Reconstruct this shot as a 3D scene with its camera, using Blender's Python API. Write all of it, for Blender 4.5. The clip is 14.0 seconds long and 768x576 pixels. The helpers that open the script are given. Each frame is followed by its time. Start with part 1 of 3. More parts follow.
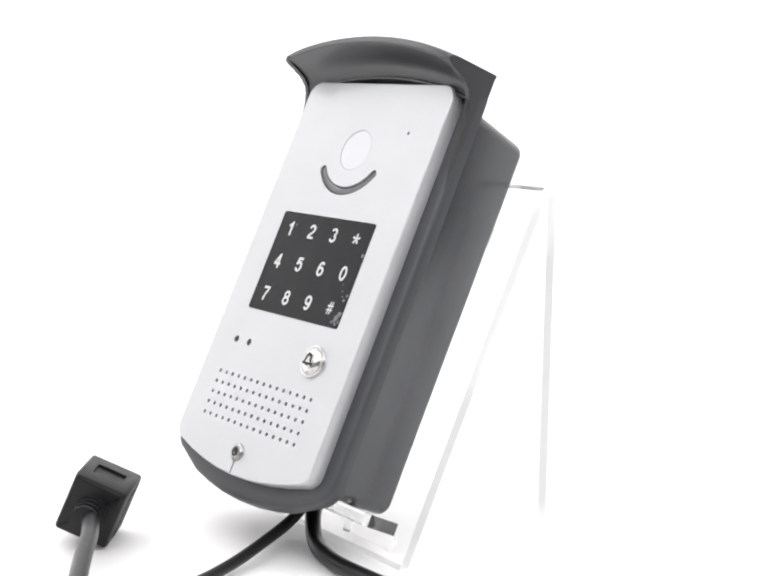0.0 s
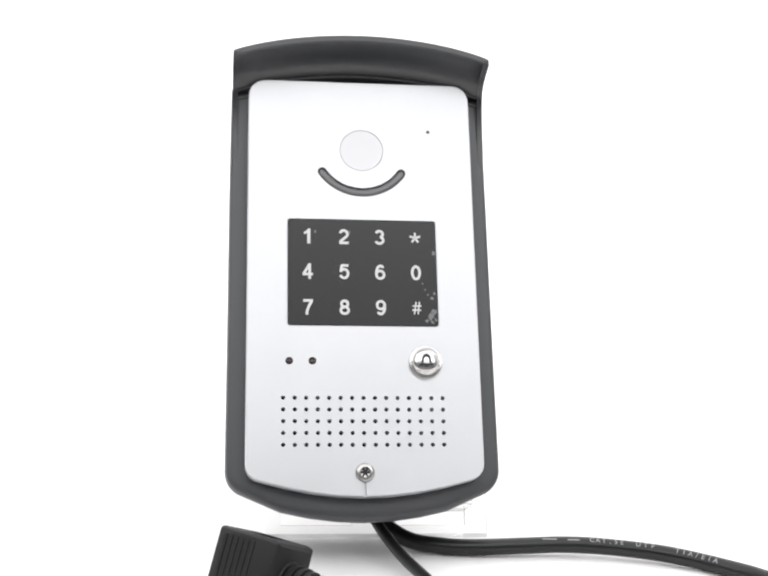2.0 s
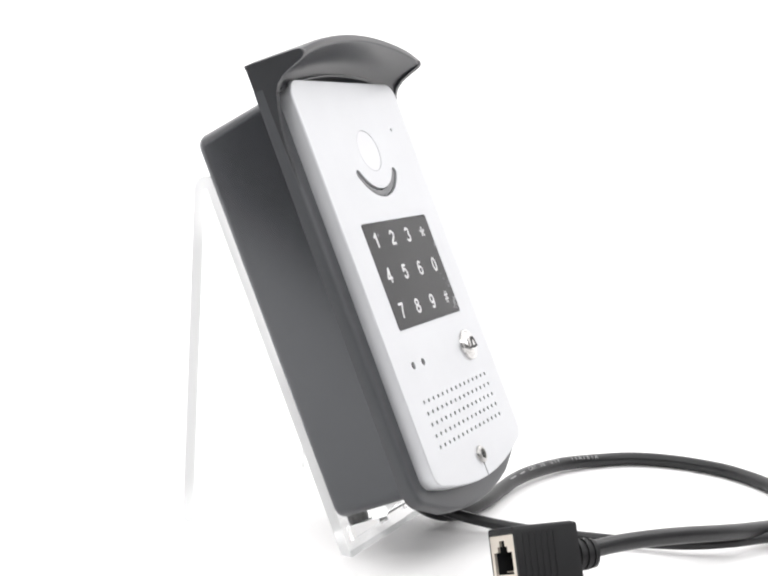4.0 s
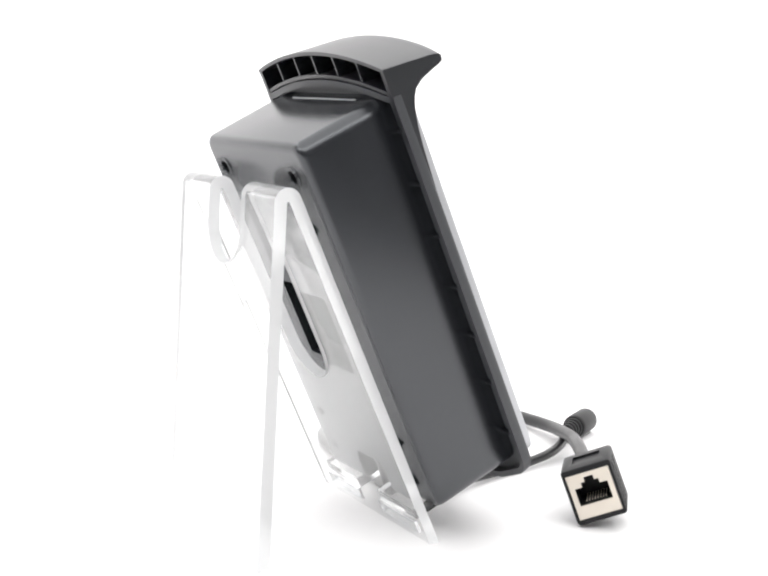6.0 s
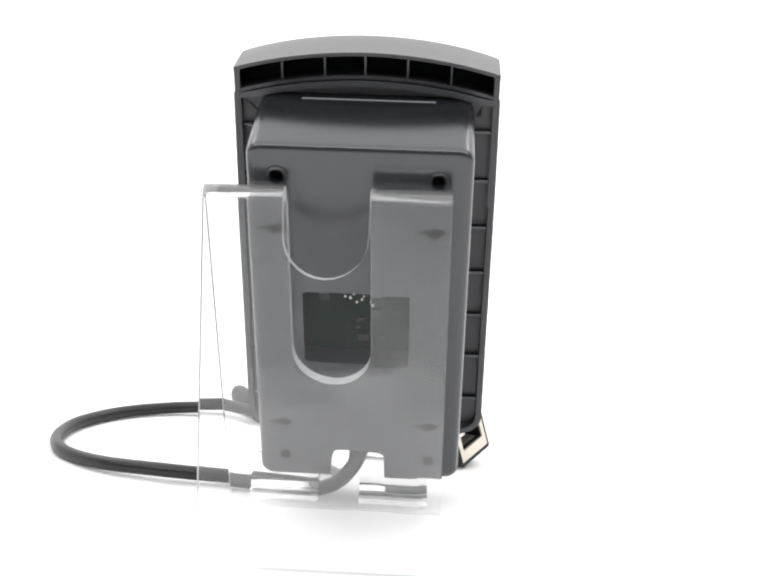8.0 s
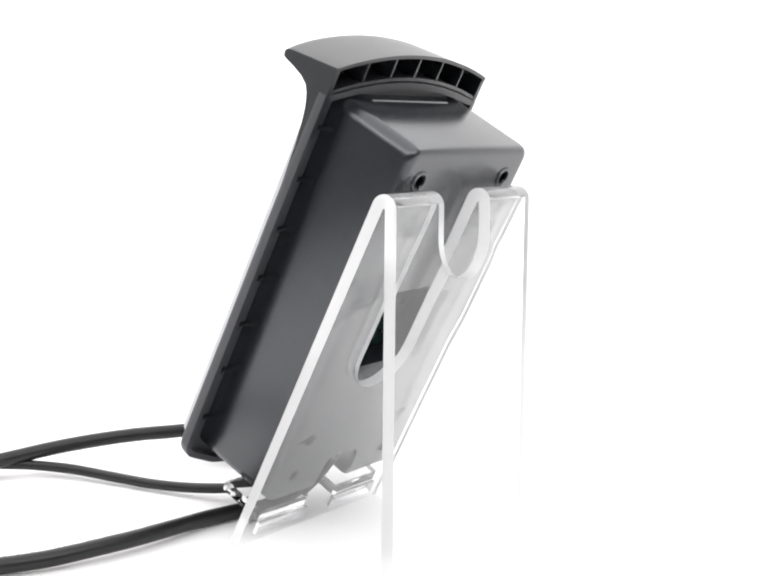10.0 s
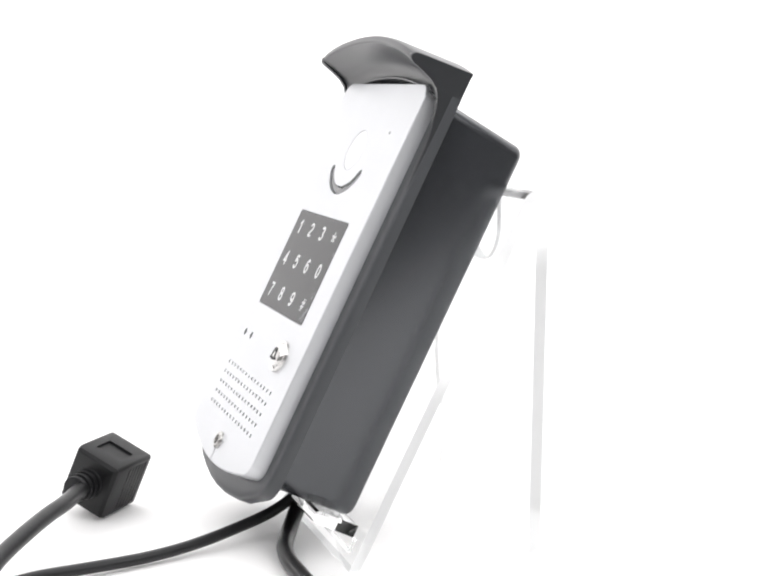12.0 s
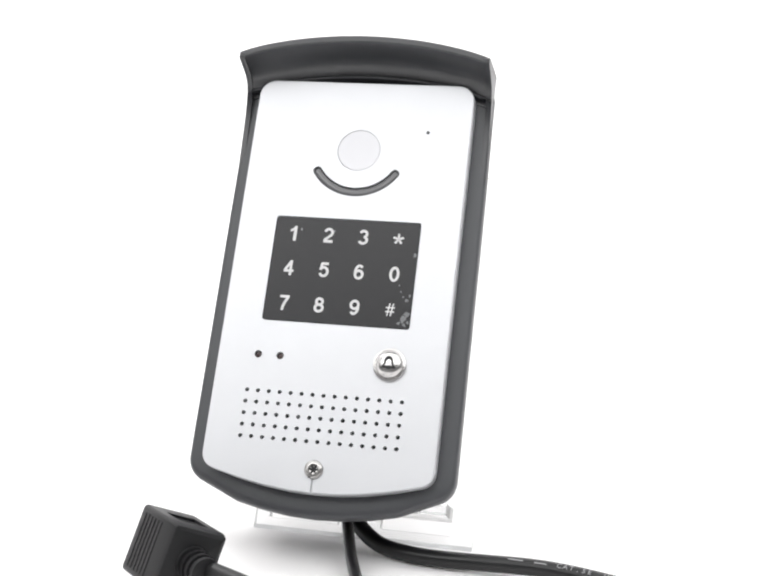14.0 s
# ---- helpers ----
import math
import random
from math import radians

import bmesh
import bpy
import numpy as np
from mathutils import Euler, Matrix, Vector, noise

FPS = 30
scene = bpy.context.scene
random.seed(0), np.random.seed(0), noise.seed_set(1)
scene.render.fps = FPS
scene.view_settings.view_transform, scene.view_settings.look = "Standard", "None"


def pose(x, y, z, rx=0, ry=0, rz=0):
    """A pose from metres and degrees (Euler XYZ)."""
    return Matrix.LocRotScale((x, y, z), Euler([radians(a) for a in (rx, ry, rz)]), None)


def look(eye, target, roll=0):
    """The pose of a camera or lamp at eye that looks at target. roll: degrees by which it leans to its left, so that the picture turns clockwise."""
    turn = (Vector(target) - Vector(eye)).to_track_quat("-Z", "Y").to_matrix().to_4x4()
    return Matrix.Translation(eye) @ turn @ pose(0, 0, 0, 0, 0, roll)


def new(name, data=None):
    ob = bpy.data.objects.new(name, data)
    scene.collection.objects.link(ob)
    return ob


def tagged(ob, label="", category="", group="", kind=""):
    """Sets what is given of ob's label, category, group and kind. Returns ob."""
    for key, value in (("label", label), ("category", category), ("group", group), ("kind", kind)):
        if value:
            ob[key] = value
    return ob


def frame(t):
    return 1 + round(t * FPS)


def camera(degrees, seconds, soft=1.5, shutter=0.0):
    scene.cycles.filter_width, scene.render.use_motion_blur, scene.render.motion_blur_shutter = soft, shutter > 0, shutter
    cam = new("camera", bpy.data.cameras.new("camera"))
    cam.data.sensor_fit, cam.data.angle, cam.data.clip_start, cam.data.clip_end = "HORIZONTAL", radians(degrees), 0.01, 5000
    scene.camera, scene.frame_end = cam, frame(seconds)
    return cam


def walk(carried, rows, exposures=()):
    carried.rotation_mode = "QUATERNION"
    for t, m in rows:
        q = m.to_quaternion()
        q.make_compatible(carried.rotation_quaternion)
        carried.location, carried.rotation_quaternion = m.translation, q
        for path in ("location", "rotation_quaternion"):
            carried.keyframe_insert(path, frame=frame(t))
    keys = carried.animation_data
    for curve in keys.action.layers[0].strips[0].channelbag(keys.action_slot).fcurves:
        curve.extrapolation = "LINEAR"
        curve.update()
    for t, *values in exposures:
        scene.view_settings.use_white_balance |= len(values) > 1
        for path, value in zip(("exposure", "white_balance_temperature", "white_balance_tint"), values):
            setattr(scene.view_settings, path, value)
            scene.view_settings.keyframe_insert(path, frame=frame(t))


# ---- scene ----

cam = camera(33.7, 14.0, soft=2.2)
EYE = Vector((0.0, -0.45, 0.1555))
stand_point = look(EYE, EYE + 0.45 * Vector((0.01936, 0.98867, -0.14885)), 1.95)
walk(cam, [(0.0, stand_point), (14.0, stand_point)], exposures=[(0.0, 0.18), (14.0, 0.18)])

# ---- light: a white sweep under a broad overhead soft box, with added fill and backdrop lamps ----
world = bpy.data.worlds.new("light_tent")
scene.world = world
world.use_nodes = True
world.node_tree.nodes["Background"].inputs["Color"].default_value = (1.0, 0.995, 0.995, 1)
world.node_tree.nodes["Background"].inputs["Strength"].default_value = 0.22


def soft_box(name, eye, target, size, power):
    data = bpy.data.lights.new(name, "AREA")
    data.shape, data.size, data.size_y, data.energy = "RECTANGLE", size[0], size[1], power
    lamp = new(name, data)
    lamp.matrix_world = look(eye, target)
    return tagged(lamp, kind="structure")


soft_box("overhead_soft_box", (0, 0.2, 1.35), (0, 0.201, 0), (2.4, 2.9), 33.0)
# unseen fill added in front and at the sides to lift face and bezel
soft_box("front_fill", (0, -1.2, 1.22), (0, 0, 0.1), (2.8, 0.5), 10.0)
for side in (-1, 1):
    soft_box("side_fill", (1.35 * side, -0.8, 1.2), (0, 0, 0.1), (0.8, 0.7), 3.4)
    soft_box("backdrop_lamp", (0.95 * side, 0.55, 1.15), (0.25 * side, 1.6, 0.25), (0.5, 0.5), 4.5)


# ---- materials ----
def material(name, colour, rough=0.5, metal=0.0, grain=0.0, grain_size=900.0, wear=0.0, spec=0.5, aniso=None):
    """Principled surface: two scales of variation in colour and roughness, and fine relief."""
    m = bpy.data.materials.new(name)
    m.use_nodes = True
    nodes, links = m.node_tree.nodes, m.node_tree.links
    bsdf = nodes["Principled BSDF"]
    bsdf.inputs["Base Color"].default_value = (*colour, 1)
    bsdf.inputs["Roughness"].default_value = rough
    bsdf.inputs["Metallic"].default_value = metal
    bsdf.inputs["Specular IOR Level"].default_value = spec
    coord = nodes.new("ShaderNodeTexCoord")
    scale = nodes.new("ShaderNodeMapping")
    links.new(coord.outputs["Object"], scale.inputs["Vector"])
    if aniso:
        scale.inputs["Scale"].default_value = aniso
    fine = nodes.new("ShaderNodeTexNoise")
    fine.inputs["Scale"].default_value = grain_size
    fine.inputs["Detail"].default_value = 3
    links.new(scale.outputs["Vector"], fine.inputs["Vector"])
    if wear:
        broad = nodes.new("ShaderNodeTexNoise")
        broad.inputs["Scale"].default_value = 45
        broad.inputs["Detail"].default_value = 6
        links.new(coord.outputs["Object"], broad.inputs["Vector"])
        mix = nodes.new("ShaderNodeMix")
        mix.data_type = "RGBA"
        mix.inputs["A"].default_value = (*[c * (1 - wear) for c in colour], 1)
        mix.inputs["B"].default_value = (*[min(1, c * (1 + wear)) for c in colour], 1)
        links.new(broad.outputs["Fac"], mix.inputs["Factor"])
        links.new(mix.outputs["Result"], bsdf.inputs["Base Color"])
        spread = nodes.new("ShaderNodeMapRange")
        spread.inputs["To Min"].default_value = max(0.02, rough * (1 - wear))
        spread.inputs["To Max"].default_value = min(1, rough * (1 + wear))
        links.new(broad.outputs["Fac"], spread.inputs["Value"])
        links.new(spread.outputs["Result"], bsdf.inputs["Roughness"])
    if grain:
        bump = nodes.new("ShaderNodeBump")
        bump.inputs["Strength"].default_value = grain
        bump.inputs["Distance"].default_value = 0.0002
        links.new(fine.outputs["Fac"], bump.inputs["Height"])
        links.new(bump.outputs["Normal"], bsdf.inputs["Normal"])
    return m


PAPER = material("white_paper", (0.9, 0.89, 0.89), 0.7, grain=0.05, grain_size=300, wear=0.008)
PLASTIC = material("grey_abs", (0.0155, 0.0165, 0.0195), 0.24, grain=0.06, grain_size=2600, wear=0.06, spec=1.0)
ALUMINIUM = material("brushed_aluminium", (0.585, 0.592, 0.61), 0.42, 0.55, grain=0.08, grain_size=500, wear=0.05, aniso=(0.12, 1, 3.5))
PLASTIC.node_tree.nodes["Principled BSDF"].inputs["Specular Tint"].default_value = (0.94, 0.965, 1.0, 1)
# satin copy of the housing plastic, its grey lifted to carry light on the bezel
LIFTED_SATIN = material("grey_lifted_satin_abs", (0.05, 0.052, 0.057), 0.42, grain=0.1, grain_size=1500, wear=0.06, spec=0.55)
HOOD = material("grey_hood_abs", (0.017, 0.018, 0.021), 0.34, grain=0.08, grain_size=1800, wear=0.06, spec=0.75)
KEYPAD = material("keypad_film", (0.007, 0.007, 0.0085), 0.2, grain=0.02, wear=0.3, spec=0.3)
PRINT = material("white_print", (0.6, 0.6, 0.6), 0.6, wear=0.04)
CHROME = material("chrome", (0.62, 0.61, 0.60), 0.26, 1.0, wear=0.2)
STEEL = material("steel_screw", (0.42, 0.41, 0.40), 0.3, 1.0, grain=0.1, wear=0.2)
BLACK = material("black_cavity", (0.008, 0.008, 0.009), 0.6, wear=0.2)
SMOKE = material("smoked_insert", (0.13, 0.13, 0.135), 0.22, wear=0.1)
LENS = material("white_lens_cover", (0.66, 0.66, 0.685), 0.22, wear=0.02)
GREEN_BOARD = material("circuit_board", (0.005, 0.018, 0.014), 0.55, grain=0.4, grain_size=350, wear=0.6, spec=0.06)
RUBBER = material("black_rubber", (0.008, 0.008, 0.009), 0.48, grain=0.15, grain_size=1800, wear=0.07, spec=0.32)
JACKET = material("cable_jacket", (0.010, 0.010, 0.011), 0.34, grain=0.25, grain_size=700, wear=0.35, spec=0.42)
NICKEL = material("nickel_shield", (0.72, 0.66, 0.58), 0.42, 0.6, grain=0.08, wear=0.08)
FADED = material("grey_print", (0.3, 0.3, 0.305), 0.6, wear=0.2)
LED_GLASS = material("dark_led", (0.05, 0.03, 0.03), 0.2, wear=0.2)
SCUFF = material("film_scuff", (0.16, 0.165, 0.17), 0.5, wear=0.5)

ACRYLIC = bpy.data.materials.new("clear_acrylic")
ACRYLIC.use_nodes = True
clear = ACRYLIC.node_tree.nodes["Principled BSDF"]
clear.inputs["Base Color"].default_value = (0.985, 0.99, 0.99, 1)
clear.inputs["Roughness"].default_value = 0.015
clear.inputs["IOR"].default_value = 1.49
clear.inputs["Transmission Weight"].default_value = 1.0


# diffuse white in the colour stands for light gathered by the clear edges
PALE_EDGE = bpy.data.materials.new("whitened_acrylic_edge")
PALE_EDGE.use_nodes = True
pale_edge = PALE_EDGE.node_tree.nodes["Principled BSDF"]
pale_edge.inputs["Base Color"].default_value = (0.97, 0.975, 0.98, 1)
pale_edge.inputs["Roughness"].default_value = 0.2
pale_edge.inputs["IOR"].default_value = 1.49
pale_edge.inputs["Transmission Weight"].default_value = 0.35

# fainter white haze stands for highlights on the bend and low windows
HAZED = PALE_EDGE.copy()
HAZED.name = "hazed_acrylic"
bent = HAZED.node_tree.nodes["Principled BSDF"]
bent.inputs["Roughness"].default_value = 0.1
bent.inputs["Transmission Weight"].default_value = 0.85


# ---- mesh helpers: sizes in millimetres ----
def mm(*p):
    return Vector(p) * 0.001


def part(name, bm, mat, parent, label="", smooth=35):
    bmesh.ops.recalc_face_normals(bm, faces=bm.faces[:])
    me = bpy.data.meshes.new(name)
    bm.to_mesh(me)
    bm.free()
    me.materials.append(mat)
    for poly in me.polygons:
        poly.use_smooth = True
    me.set_sharp_from_angle(angle=radians(smooth))
    ob = new(name, me)
    ob.parent = parent
    return tagged(ob, label)


def loops(bm, rings, closed=False, caps=True):
    """Skin a list of equal rings of points."""
    rows = [[bm.verts.new(p) for p in ring] for ring in rings]
    pairs = list(zip(rows, rows[1:])) + ([(rows[-1], rows[0])] if closed else [])
    for a, b in pairs:
        for i in range(len(a)):
            j = (i + 1) % len(a)
            bm.faces.new((a[i], a[j], b[j], b[i]))
    if caps and not closed:
        bm.faces.new(rows[0])
        bm.faces.new(rows[-1])
    return bm


def inset(outline, d):
    """A closed outline of (x, z), drawn in by d along its normals."""
    out, n = [], len(outline)
    for i in range(n):
        a, b, c = Vector(outline[i - 1]), Vector(outline[i]), Vector(outline[(i + 1) % n])
        t1, t2 = (b - a).normalized(), (c - b).normalized()
        n1, n2 = Vector((-t1.y, t1.x)), Vector((-t2.y, t2.x))
        m = (n1 + n2) / max(0.3, 1 + n1.dot(n2))
        out.append((b.x + m.x * d, b.y + m.y * d))
    return out


def prism(outline, steps, bm=None):
    """A solid from an outline in x and z (counter-clockwise), through steps of (inset, y)."""
    bm = bm or bmesh.new()
    return loops(bm, [[mm(x, y, z) for x, z in inset(outline, d)] for d, y in steps])


def arc(cx, cz, r, a0, a1, n):
    return [(cx + r * math.cos(radians(a0 + (a1 - a0) * i / n)), cz + r * math.sin(radians(a0 + (a1 - a0) * i / n))) for i in range(n + 1)]


def round_rect(x0, x1, z0, z1, r, n=5):
    return (arc(x1 - r, z0 + r, r, -90, 0, n) + arc(x1 - r, z1 - r, r, 0, 90, n)
            + arc(x0 + r, z1 - r, r, 90, 180, n) + arc(x0 + r, z0 + r, r, 180, 270, n))


def disc(cx, cz, r, n=20):
    return [(cx + r * math.cos(2 * math.pi * i / n), cz + r * math.sin(2 * math.pi * i / n)) for i in range(n)]


def block(x0, x1, y0, y1, z0, z1, bm=None):
    bm = bm or bmesh.new()
    return loops(bm, [[mm(x0, y, z0), mm(x1, y, z0), mm(x1, y, z1), mm(x0, y, z1)] for y in (y0, y1)])


def carve(ob, bm):
    """Cut the solid bm out of a mesh object for good."""
    bmesh.ops.recalc_face_normals(bm, faces=bm.faces[:])
    me = bpy.data.meshes.new("cutter")
    bm.to_mesh(me)
    bm.free()
    tool = new("cutter", me)
    bpy.context.view_layer.update()
    tool.matrix_world = ob.matrix_world
    cut = ob.modifiers.new("cut", "BOOLEAN")
    cut.object, cut.operation, cut.solver = tool, "DIFFERENCE", "EXACT"
    bpy.context.view_layer.update()
    done = bpy.data.meshes.new_from_object(ob.evaluated_get(bpy.context.evaluated_depsgraph_get()))
    ob.modifiers.clear()
    old = ob.data
    ob.data = done
    bpy.data.objects.remove(tool)
    bpy.data.meshes.remove(me)
    bpy.data.meshes.remove(old)
    for poly in done.polygons:
        poly.use_smooth = True
    done.set_sharp_from_angle(angle=radians(35))
    return ob


def tube(path, r, n=14, wobble=0.0, steps=10):
    """A round cable along a smooth curve through points in millimetres; r may be a function of the length so far."""
    pts = [Vector(p) for p in path]
    line = []
    for i in range(len(pts) - 1):
        p0, p1, p2, p3 = pts[max(i - 1, 0)], pts[i], pts[i + 1], pts[min(i + 2, len(pts) - 1)]
        for k in range(steps):
            t = k / steps
            line.append(0.5 * ((2 * p1) + (p2 - p0) * t + (2 * p0 - 5 * p1 + 4 * p2 - p3) * t * t + (3 * p1 - p0 - 3 * p2 + p3) * t ** 3))
    line.append(pts[-1])
    rings, far = [], 0.0
    for i, p in enumerate(line):
        d = (line[min(i + 1, len(line) - 1)] - line[max(i - 1, 0)]).normalized()
        side = d.cross(Vector((0, 0, 1)))
        side = side.normalized() if side.length > 0.05 else Vector((1, 0, 0))
        up = side.cross(d)
        far += (p - line[i - 1]).length if i else 0
        rr = r(far) if callable(r) else r
        rr *= 1 + wobble * noise.noise(p * 0.08)
        rings.append([(p + side * rr * math.cos(2 * math.pi * k / n) + up * rr * math.sin(2 * math.pi * k / n)) * 0.001 for k in range(n)])
    return loops(bmesh.new(), rings)


def lettering(name, text, size, mat, parent, m, bold=0.0, label="", squeeze=1.0):
    """One character or word as a thin mesh, centred on m; m in metres."""
    data = bpy.data.curves.new(name, "FONT")
    data.body, data.size, data.align_x, data.align_y = text, size * 0.001, "CENTER", "CENTER"
    data.offset, data.extrude, data.resolution_u = bold * 0.001, 0.00003, 4
    tmp = new(name, data)
    bpy.context.view_layer.update()
    me = bpy.data.meshes.new_from_object(tmp.evaluated_get(bpy.context.evaluated_depsgraph_get()))
    bpy.data.objects.remove(tmp)
    bpy.data.curves.remove(data)
    me.transform(Matrix.Diagonal((squeeze, 1, 1, 1)))
    lo = Vector([min(v.co[i] for v in me.vertices) for i in range(3)])
    hi = Vector([max(v.co[i] for v in me.vertices) for i in range(3)])
    me.transform(Matrix.Translation(-(lo + hi) / 2))
    me.materials.clear()
    me.materials.append(mat)
    ob = new(name, me)
    ob.parent = parent
    ob.matrix_local = m
    return tagged(ob, label)


def bow(cx, cz, rx, rz, a0, a1, n=14):
    return [(cx + rx * math.cos(radians(a0 + (a1 - a0) * i / n)), cz + rz * math.sin(radians(a0 + (a1 - a0) * i / n))) for i in range(n + 1)]


def sixth(turn):
    return [bow(0, -0.88 * turn, 1.38, 1.36, 0, 360, 20), [(x * turn, z * turn) for x, z in bow(0.12, -0.35, 1.5, 2.6, 48, 176)]]


STROKES = {
    "0": [bow(0, 0, 1.36, 2.24, 0, 360, 22)],
    "2": [bow(0, 0.95, 1.36, 1.3, 168, -38) + [(-1.1, -1.6), (-1.35, -2.2)], [(-1.6, -2.22), (1.75, -2.22)]],
    "3": [bow(-0.05, 1.13, 1.25, 1.13, 160, -80), bow(-0.05, -1.06, 1.42, 1.18, 78, -162)],
    "4": [[(0.6, -2.7), (0.6, 2.7)], [(0.55, 2.35), (-1.6, -1.0)], [(-1.95, -1.05), (1.8, -1.05)]],
    "5": [[(1.55, 2.22), (-1.1, 2.22)], [(-0.8, 2.3), (-1.25, -0.1)], bow(-0.02, -0.66, 1.42, 1.56, 148, -160)],
    "6": sixth(1),
    "7": [[(-1.75, 2.2), (1.75, 2.2)], [(1.35, 2.1), (0.3, 0.3), (-0.35, -1.4), (-0.5, -2.7)]],
    "8": [bow(0, 1.18, 1.16, 1.06, 0, 360, 20), bow(0, -1.05, 1.42, 1.2, 0, 360, 20)],
    "9": sixth(-1),
    "#": [[(-0.95, -2.2), (-0.25, 2.2)], [(0.3, -2.2), (1.0, 2.2)], [(-1.55, 0.72), (1.65, 0.72)], [(-1.7, -0.72), (1.5, -0.72)]],
}


def numeral(c, x, z, parent):
    """A printed sign in even strokes, round its centre at x, z on the keypad."""
    bm = bmesh.new()
    wide = 0.24 if c == "#" else 0.46
    for k, line in enumerate(STROKES[c]):
        pts = [Vector((0.94 * p[0], p[1])) for p in line]
        ring = (pts[0] - pts[-1]).length < 1e-4
        rows = []
        for i, p in enumerate(pts):
            before = pts[i - 1] if i else (pts[-2] if ring else p)
            after = pts[i + 1] if i < len(pts) - 1 else (pts[1] if ring else p)
            t = (after - before).normalized()
            q = Vector((-t.y, t.x)) * wide
            rows.append([mm(x + (p + s * q).x, y, z + (p + s * q).y) for s, y in ((1, 0.0), (1, -0.08 - 0.006 * k), (-1, -0.08 - 0.006 * k), (-1, 0.0))])
        loops(bm, rows, caps=not ring)
    return part("numeral", bm, PRINT, parent)


def thing(name, m, label, category, group=""):
    ob = new(name)
    ob.empty_display_size = 0.02
    ob.matrix_world = m
    return tagged(ob, label, category, group)


# ---- the setting: a seamless white sweep all round ----
def white_sweep():
    """A round sheet that rises into a wall at the back and the sides; it lies on under the camera and ends behind it."""
    n, bm = 64, bmesh.new()
    curve = [(1.0 + 0.7 * math.sin(radians(a)), 0.7 - 0.7 * math.cos(radians(a))) for a in range(9, 91, 9)] + [(1.7, 1.2), (1.7, 1.9)]
    spokes = []
    for k in range(n):
        c, s = math.cos(2 * math.pi * k / n), math.sin(2 * math.pi * k / n)
        reach = min(1.0, 0.46 / -s) if s < 0 else 1.0
        line = [bm.verts.new((reach * i / 20 * c, reach * i / 20 * s, 0.0)) for i in range(1, 21)]
        if s > (-0.24 if c < 0 else -0.09):
            line += [bm.verts.new((r * c, r * s, z)) for r, z in curve]
        spokes.append(line)
    middle = bm.verts.new((0, 0, 0))
    for k in range(n):
        one, two = spokes[k], spokes[(k + 1) % n]
        bm.faces.new((middle, one[0], two[0]))
        for i in range(min(len(one), len(two)) - 1):
            bm.faces.new((one[i], one[i + 1], two[i + 1], two[i]))
    return tagged(part("ground", bm, PAPER, None), "seamless white paper sweep under and round the things", "backdrop", kind="structure")


white_sweep()

def unseen_room():
    """Unseen grey surfaces added for dim reflections, behind the camera, under and beyond the sweep."""
    grey = material("grey_unseen_room", (0.3, 0.3, 0.3), 0.8, wear=0.05)
    for name, size, m in (("floor", (7, 7), pose(0, -0.6, -0.004)), ("wall_south", (7, 3.6), pose(0, -3.0, 1.0, 90))):
        bm = bmesh.new()
        w, h = size[0] / 2, size[1] / 2
        loops(bm, [[Vector((-w, -h, z)), Vector((w, -h, z)), Vector((w, h, z)), Vector((-w, h, z))] for z in (-0.05, 0.0)])
        ob = part(name, bm, grey, None)
        ob.matrix_world = m
        tagged(ob, "plain grey unseen surface added behind the camera", name.split("_")[0], kind="structure")


unseen_room()

# ---- the door intercom: x across, y into the housing, z up its face ----
LEAN = pose(-0.00244, -0.0139, 0.11352, 0, 0, -4.27) @ pose(0, 0, 0, -24.93)


def top_edge(x):
    return 66.8 - 6.5 * (x / 44.6) ** 2


def flare(z):
    return 1 + 0.014 * min(1, max(0, (56 - z) / 50))


